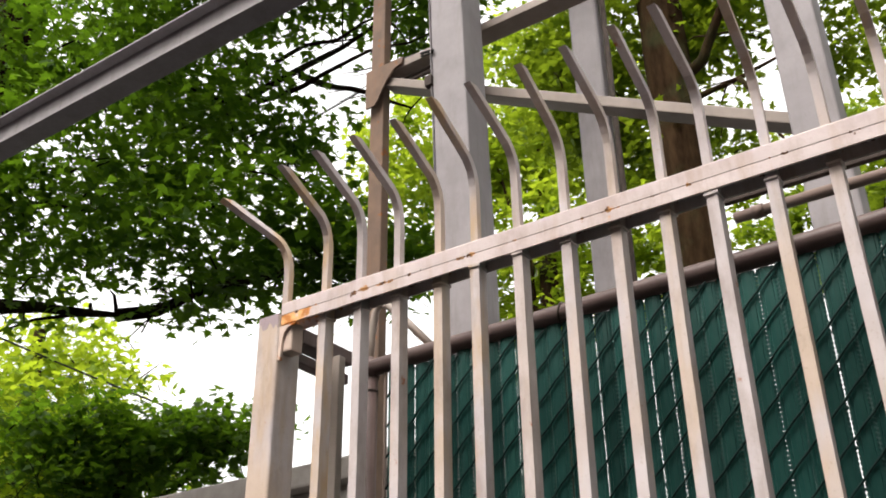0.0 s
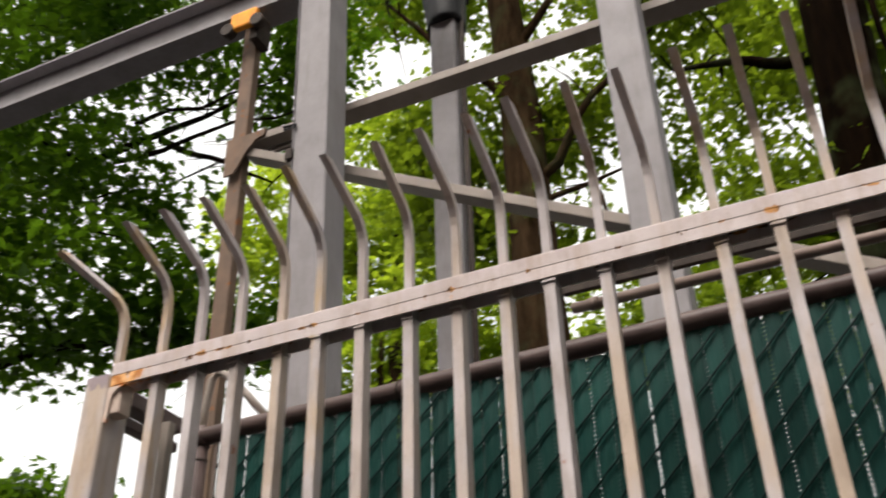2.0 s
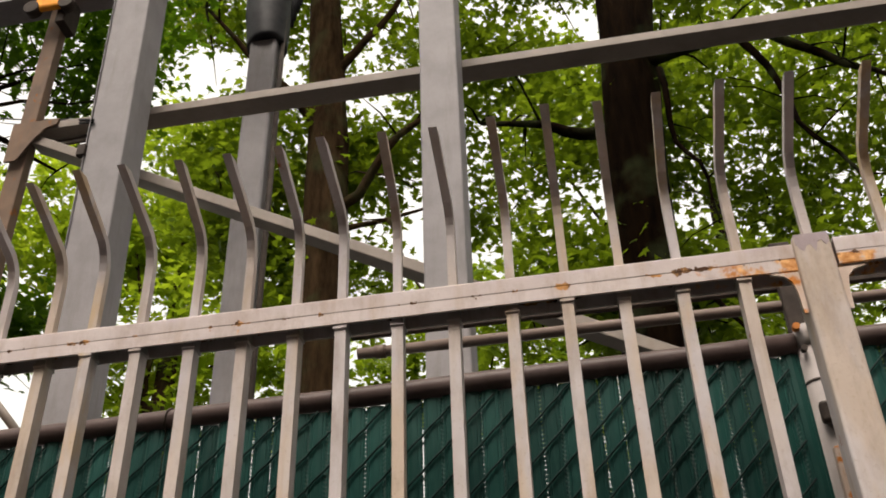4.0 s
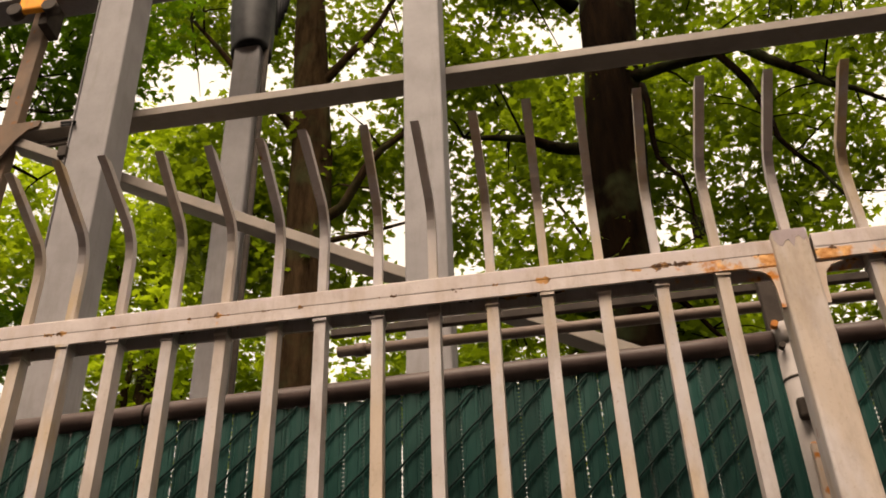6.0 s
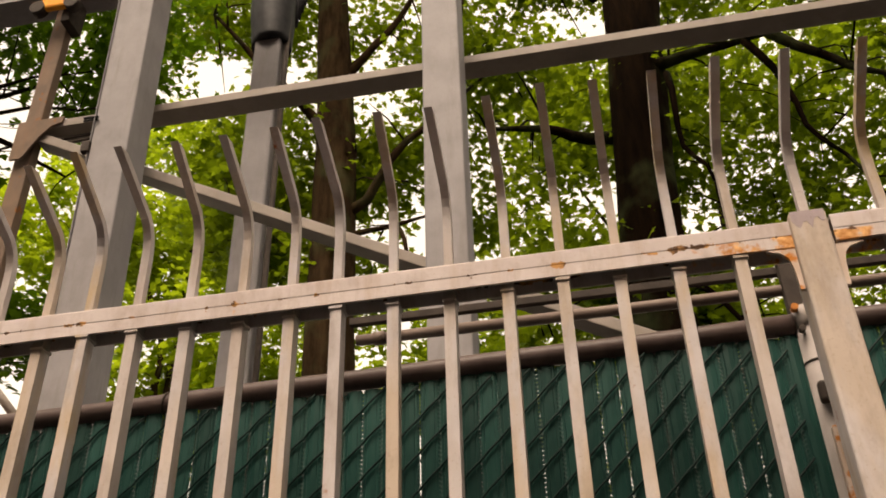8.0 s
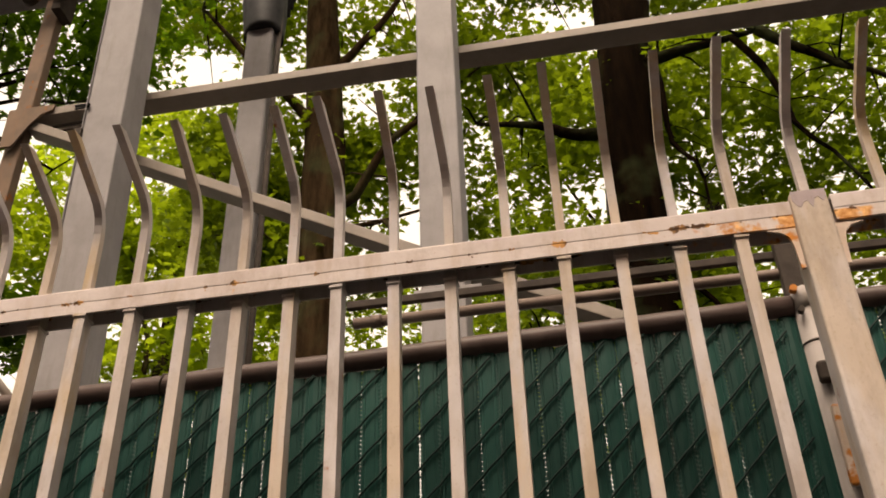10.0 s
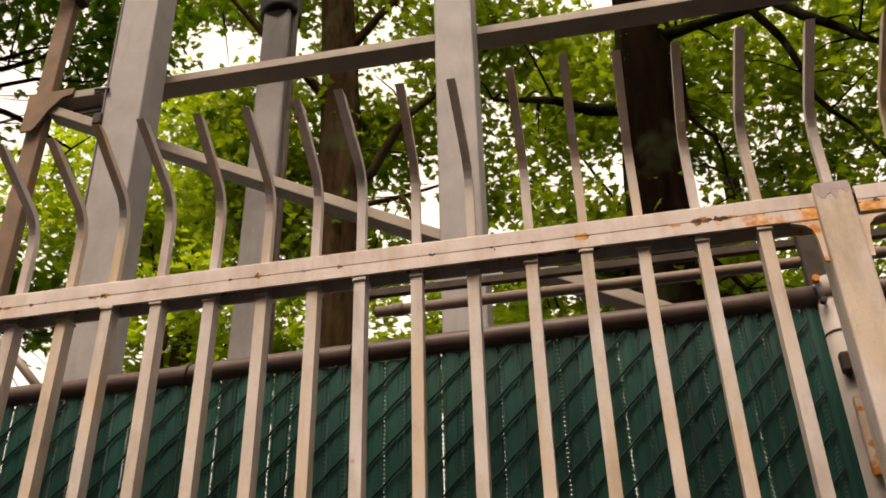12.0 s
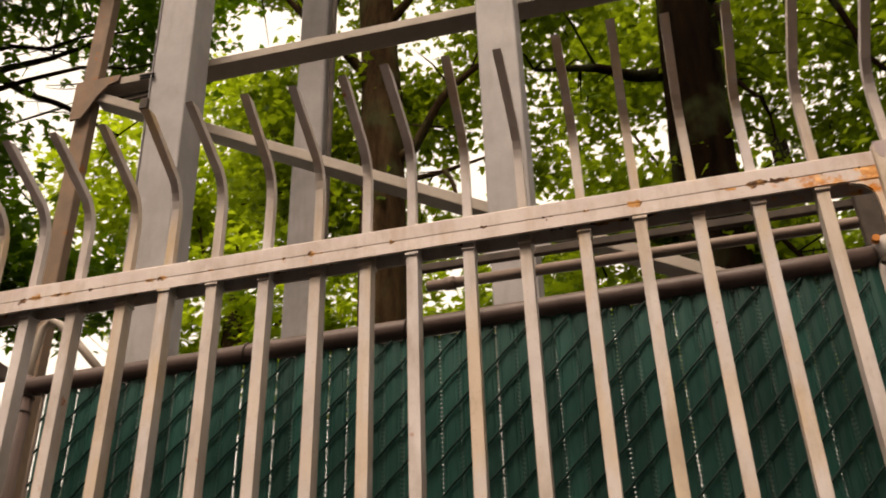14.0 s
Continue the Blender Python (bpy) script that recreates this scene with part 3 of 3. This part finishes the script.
def leaf_cloud(centres, spread, per, size, seed):
    """One mesh of many lobed leaves round the twig points; leaves hang and fan out."""
    rng = np.random.default_rng(seed)
    centres = np.asarray(centres, float)
    count = len(centres) * per
    base = np.repeat(centres, per, 0) + rng.normal(0, 1, (count, 3)) * np.array(spread)
    scale = size * rng.uniform(0.6, 1.25, count)
    yaw, droop, roll = rng.uniform(0, 2 * np.pi, count), rng.normal(-0.35, 0.45, count), rng.normal(0, 0.5, count)
    ahead = np.stack([np.cos(yaw) * np.cos(droop), np.sin(yaw) * np.cos(droop), np.sin(droop)], 1)
    flat = np.stack([-np.sin(yaw), np.cos(yaw), np.zeros(count)], 1)
    up = np.cross(ahead, flat)
    right = flat * np.cos(roll)[:, None] + up * np.sin(roll)[:, None]
    up = np.cross(right, ahead)
    outline = np.vstack([LEAF_OUTLINE, [(0, 0.42)]])
    lift = np.where(np.abs(outline[:, 0]) > 0.3, 0.10, 0.0) - 0.12 * outline[:, 1] ** 2
    verts = (base[:, None, :] + scale[:, None, None] * (outline[None, :, 0, None] * right[:, None, :] + outline[None, :, 1, None] * ahead[:, None, :]
             + lift[None, :, None] * up[:, None, :]))
    n = len(LEAF_OUTLINE)
    fan = np.array([(k, (k + 1) % n, n) for k in range(n)])
    faces = (np.arange(count)[:, None, None] * (n + 1) + fan[None]).reshape(-1, 3)
    mesh = bpy.data.meshes.new("crown")
    mesh.vertices.add(count * (n + 1))
    mesh.vertices.foreach_set("co", verts.reshape(-1))
    mesh.loops.add(len(faces) * 3)
    mesh.loops.foreach_set("vertex_index", faces.reshape(-1))
    mesh.polygons.add(len(faces))
    mesh.polygons.foreach_set("loop_start", np.arange(len(faces)) * 3)
    mesh.update(calc_edges=True)
    mesh.validate()
    return mesh


EYE = Vector((0.21, -1.42, 1.49))


def bend(a, b, wobble, seed, steps=9):
    a, b = Vector(a), Vector(b)
    long = (b - a).length
    pts = []
    for k in range(steps + 1):
        f = k / steps
        p = a.lerp(b, f)
        off = Vector((noise.noise(Vector((seed * 3.1, f * 2.6, 0))), noise.noise(Vector((seed * 3.1, f * 2.6, 9))), noise.noise(Vector((seed * 3.1, f * 2.6, 18)))))
        pts.append(p + off * wobble * long * math.sin(math.pi * min(f + 0.08, 1)))
    return pts


def tree(label, trunk, radii, limbs, clumps, bark, leaf, size, per, seed, gaps=(0.65, -0.12), back=0.0):
    """trunk: points; limbs: (start, end, radius); clumps: (centre, radii, number of twigs) that carry leaves."""
    rng = random.Random(seed)
    ob = thing("tree", label, "tree", at=(trunk[0][0], trunk[0][1], 0))
    base = Vector(ob.location)
    pts = []
    for a, b in zip(trunk, trunk[1:]):
        pts += [Vector(a).lerp(Vector(b), k / 5) - base for k in range(5)]
    pts.append(Vector(trunk[-1]) - base)
    rad = list(np.interp(np.linspace(0, 1, len(pts)), np.linspace(0, 1, len(radii)), radii))
    part("trunk", sweep(pts, rad, 20, lumpy=0.12), bark, ob)
    twig_bm = bmesh.new()
    for n, (a, b, r) in enumerate(limbs):
        line = [p - base for p in bend(a, b, 0.09, seed * 10 + n)]
        part("limb", sweep(line, list(np.linspace(r, r * 0.25, len(line))), 9, lumpy=0.15), bark, ob)
        for k in range(7):
            i = rng.randrange(3, len(line))
            end = line[i] + Vector((rng.gauss(0, 1), rng.gauss(0, 1), rng.gauss(-0.1, 0.7))) * 0.5
            sweep([line[i], line[i].lerp(end, 0.5) + Vector((0, 0, 0.08)), end], [r * 0.22, r * 0.14, r * 0.04], 5, twig_bm)
    centres = []
    for centre, radius, number in clumps:
        c, r = EYE + (Vector(centre) - EYE) * (1 + (back if centre[1] > 5 else 0)) - base, Vector(radius)
        for k in range(number):
            d = Vector((rng.gauss(0, 1), rng.gauss(0, 1), rng.gauss(0, 1))).normalized() * rng.random() ** 0.45
            p = c + Vector((d.x * r.x, d.y * r.y, d.z * r.z))
            if noise.noise((p + base) * gaps[0]) < gaps[1]:
                continue
            centres.append(p)
            if k % 4 == 0:
                q = p + Vector((rng.gauss(0, 0.22), rng.gauss(0, 0.22), -0.15 + rng.gauss(0, 0.15)))
                sweep([q, q.lerp(p, 0.5) + Vector((0, 0, 0.06)), p], [0.012, 0.009, 0.004], 4, twig_bm)
    tagged(part("twig_mass", twig_bm, bark, ob), kind="stuff")
    crown = new("crown", leaf_cloud(centres, (0.22, 0.22, 0.14), per, size, seed))
    crown.data.materials.append(leaf)
    crown.parent = ob
    tagged(crown, kind="stuff")
    return ob


def away(azimuth, elevation, depth):
    """A place by its bearing from the street corner where the path starts, at a level distance."""
    a, e = radians(azimuth), radians(elevation)
    return (EYE.x + depth * math.sin(a), EYE.y + depth * math.cos(a), EYE.z + depth * math.tan(e))


tree("large maple with a thick dark trunk and dense green leaves",
     [away(4.0, -9, 9.2), away(4.2, 25, 9.2), away(5.2, 38, 9.2), away(6.9, 49, 9.2), away(7.5, 60, 9.2)], [0.47, 0.37, 0.34, 0.37, 0.25],
     [(away(5, 43.5, 9.2), away(16, 43.5, 8.6), 0.10), (away(16, 43.5, 8.6), away(24, 38, 8.5), 0.07), (away(4, 40, 9.2), away(-6, 41.5, 8.8), 0.09),
      (away(4, 48, 9.2), away(-8, 55, 8), 0.1), (away(8, 43, 8.9), away(10, 34, 8.4), 0.045), (away(14, 43.5, 8.7), away(20, 33, 8.3), 0.05), (away(4, 33, 9.2), away(12, 26, 8.8), 0.05)],
     [(away(9, 37, 8.6), (2.6, 1.2, 2.2), 300), (away(19, 34, 9.5), (2.0, 1.4, 2.2), 110), (away(9, 30, 9.5), (1.6, 1.4, 1.4), 110), (away(14, 48, 8.4), (2.4, 1.6, 1.7), 130), (away(2, 30, 8.4), (1.6, 0.9, 1.1), 170),
      # clumps at bearing 5, 60 and height 10.4: unseen, added to shade trunk and fence
      (away(-3, 45, 8.8), (1.7, 1.2, 1.8), 130), (away(22, 42, 9.0), (2.0, 1.4, 2.0), 110), (away(4, 56, 8.0), (3.0, 1.6, 1.6), 180), (away(5, 60, 6.0), (3.4, 1.6, 1.0), 170), ((0.6, 2.6, 10.4), (3.8, 2.4, 0.9), 260), (away(5, 31, 7.9), (0.8, 0.4, 0.7), 60), (away(-0.5, 48.5, 9.3), (1.0, 0.6, 0.8), 70)],
     BARK_SHADED, LEAF, 0.125, 32, 11, back=0.2)
tree("maple with a brown leaning trunk and green leaves",
     [away(-17.2, -8, 11.0), away(-17.5, 28, 11.0), away(-17.6, 40, 11.0), away(-18.6, 50, 11.0), away(-19.1, 60, 11.0)], [0.40, 0.33, 0.30, 0.23, 0.14],
     [(away(-18, 36, 11), away(-7, 44, 10.2), 0.09), (away(-18, 41, 11), away(-28, 47, 10.3), 0.09), (away(-17.5, 35, 11), away(-9, 37, 10.6), 0.05), (away(-18, 44, 11), away(-9, 51, 10), 0.08),
      (away(-9, 46, 10), away(-6, 52, 9.6), 0.07), (away(-13, 36, 10.4), away(-10, 31, 10), 0.035)],
     [(away(-12, 45, 10.6), (1.6, 1.2, 1.5), 95), (away(-10, 37, 10.8), (1.7, 1.0, 1.3), 95), (away(-23, 38, 10.4), (1.5, 1.2, 1.4), 150), (away(-27, 47, 10.2), (1.7, 1.2, 1.4), 95),
      # the clump at -18, 60 is out of view, added to shade the trunk
      (away(-12, 32, 11.6), (1.9, 1.0, 0.9), 80), (away(-8, 53, 10), (2.6, 1.6, 1.6), 150), (away(-21, 33, 10.2), (0.9, 0.7, 0.7), 60), (away(-24, 54, 10), (2.4, 1.6, 1.6), 150), (away(-18, 60, 7.4), (3.2, 1.6, 1.0), 150), (away(-15, 39, 10.0), (0.9, 0.5, 0.8), 45)],
     BARK, LEAF, 0.125, 34, 23, back=0.15)
tree("broad maple with long level branches and deep green leaves",
     [away(-66, -7, 12.0), away(-65, 20, 12.0), away(-63.0, 38, 12.0), away(-62, 52, 12.0)], [0.5, 0.4, 0.34, 0.2],
     [(away(-66, 22.5, 12), away(-54, 23.4, 10.5), 0.13), (away(-54, 23.4, 10.5), away(-43, 27, 9.6), 0.08), (away(-47, 36.3, 9.5), away(-33, 41.2, 9), 0.035), (away(-46, 38.5, 9.5), away(-36, 42.4, 9), 0.03), (away(-63, 36, 12), away(-48, 36, 10), 0.12), (away(-64, 27, 11.8), away(-56, 29, 10), 0.06),
      (away(-62, 42, 12), away(-44, 46, 10), 0.10), (away(-48, 36, 10), away(-38, 41.5, 9.4), 0.06), (away(-44, 38, 9.8), away(-36, 36.5, 9.2), 0.05), (away(-46, 26.2, 9.8), away(-35.5, 28.0, 9.6), 0.045), (away(-42, 26.6, 9.7), away(-37, 26.0, 9.6), 0.03)],
     [(away(-55, 33, 10), (2.0, 1.6, 1.6), 260), (away(-50, 28.5, 9.6), (1.7, 1.2, 0.8), 200), (away(-61, 30, 10.5), (1.5, 1.4, 1.7), 200), (away(-57, 40, 10), (2.4, 1.8, 1.5), 220), (away(-46, 43, 9.6), (2.1, 1.6, 1.1), 100),
      # the clump at height 10.6 is an unseen addition that blocks overhead sky light
      (away(-38, 45, 9.4), (1.9, 1.4, 1.1), 90), (away(-44, 28.5, 9.2), (0.9, 0.8, 0.6), 75), (away(-38, 27.5, 9.4), (0.9, 0.8, 0.4), 50), ((-5.5, 3.6, 10.6), (3.2, 2.6, 0.9), 260), (away(-52, 50, 9), (3.0, 2.2, 1.6), 240), (away(-45, 27.6, 9.5), (0.7, 0.5, 0.35), 50), (away(-39.5, 27.4, 9.6), (0.8, 0.5, 0.22), 30), (away(-43, 34, 9.4), (0.45, 0.4, 0.45), 22), (away(-41, 38, 9.3), (0.8, 0.6, 0.6), 24), (away(-34, 42, 10), (0.8, 0.6, 0.9), 40)],
     BARK_SHADED, LEAF_DEEP, 0.125, 22, 37, gaps=(0.8, -0.14))
tree("distant light green tree in bright light",
     [away(-27, -4, 20), away(-27, 20, 20), away(-27, 34, 20)], [0.4, 0.3, 0.1],
     [(away(-27, 22, 20), away(-30, 33, 19.5), 0.1), (away(-27, 20, 20), away(-22, 31, 20), 0.1)],
     [(away(-27, 28, 20), (3.0, 2.0, 3.2), 380), (away(-29, 36, 20), (2.2, 2.0, 2.6), 240), (away(-21, 27, 21), (2.4, 2, 2.6), 160), (away(-24, 36, 21), (2.2, 2, 2.4), 130), (away(-38, 30, 21), (1.9, 1.5, 1.5), 70), (away(-35.0, 34.2, 20), (1.7, 1.5, 2.0), 170), (away(-31.1, 39.7, 20.5), (1.3, 1.2, 1.6), 110)],
     BARK, LEAF_LIGHT, 0.20, 18, 41)
tree("light green tree beyond the low building",
     [away(-58, -4, 18), away(-58, 12, 18), away(-58, 22, 18)], [0.4, 0.3, 0.1],
     [(away(-58, 12, 18), away(-53, 19, 18), 0.1), (away(-58, 12, 18), away(-63, 19, 18), 0.1)],
     [(away(-56, 16.5, 17.5), (2.2, 2.2, 1.6), 260), (away(-62, 15, 17.5), (2.6, 2.0, 2.2), 220), (away(-54, 13.5, 17), (2.0, 1.6, 1.3), 150), (away(-57, 20.5, 18), (1.3, 1.3, 1.0), 90)],
     BARK, LEAF_LIGHT, 0.17, 18, 53)
tree("dark green tree with drooping leaves",
     [away(-51, -4, 15), away(-52, 10, 15), away(-53, 17, 15)], [0.3, 0.22, 0.08],
     [(away(-52, 12, 15), away(-45, 18, 14), 0.06), (away(-52, 11, 15), away(-58, 18, 14.5), 0.06)],
     [(away(-52, 16.5, 14.2), (1.6, 1.2, 0.55), 170), (away(-47, 17.4, 14), (1.0, 0.8, 0.42), 80), (away(-56, 16, 14.5), (1.5, 1.2, 0.7), 90), (away(-53, 13.5, 14.5), (1.8, 1.2, 0.5), 60)],
     BARK_SHADED, LEAF_DEEP, 0.14, 18, 61)
tree("distant tree with mid green leaves",
     [away(10, -4, 22), away(10, 20, 22), away(10, 36, 22)], [0.5, 0.4, 0.2],
     [(away(10, 20, 22), away(18, 36, 21), 0.12), (away(10, 22, 22), away(0, 38, 21), 0.12)],
     [(away(8, 26, 20), (4.5, 2.0, 3.4), 330), (away(16, 42, 20), (3.4, 2.0, 2.2), 70), (away(-4, 30, 21), (3.0, 2.0, 3.0), 130), (away(4, 42, 20), (4.0, 2.0, 2.4), 130), (away(24, 26, 20), (3.5, 2.0, 2.6), 140), (away(-10, 28, 21), (2.4, 2.0, 2.2), 100)],
     BARK_SHADED, LEAF, 0.20, 26, 71)
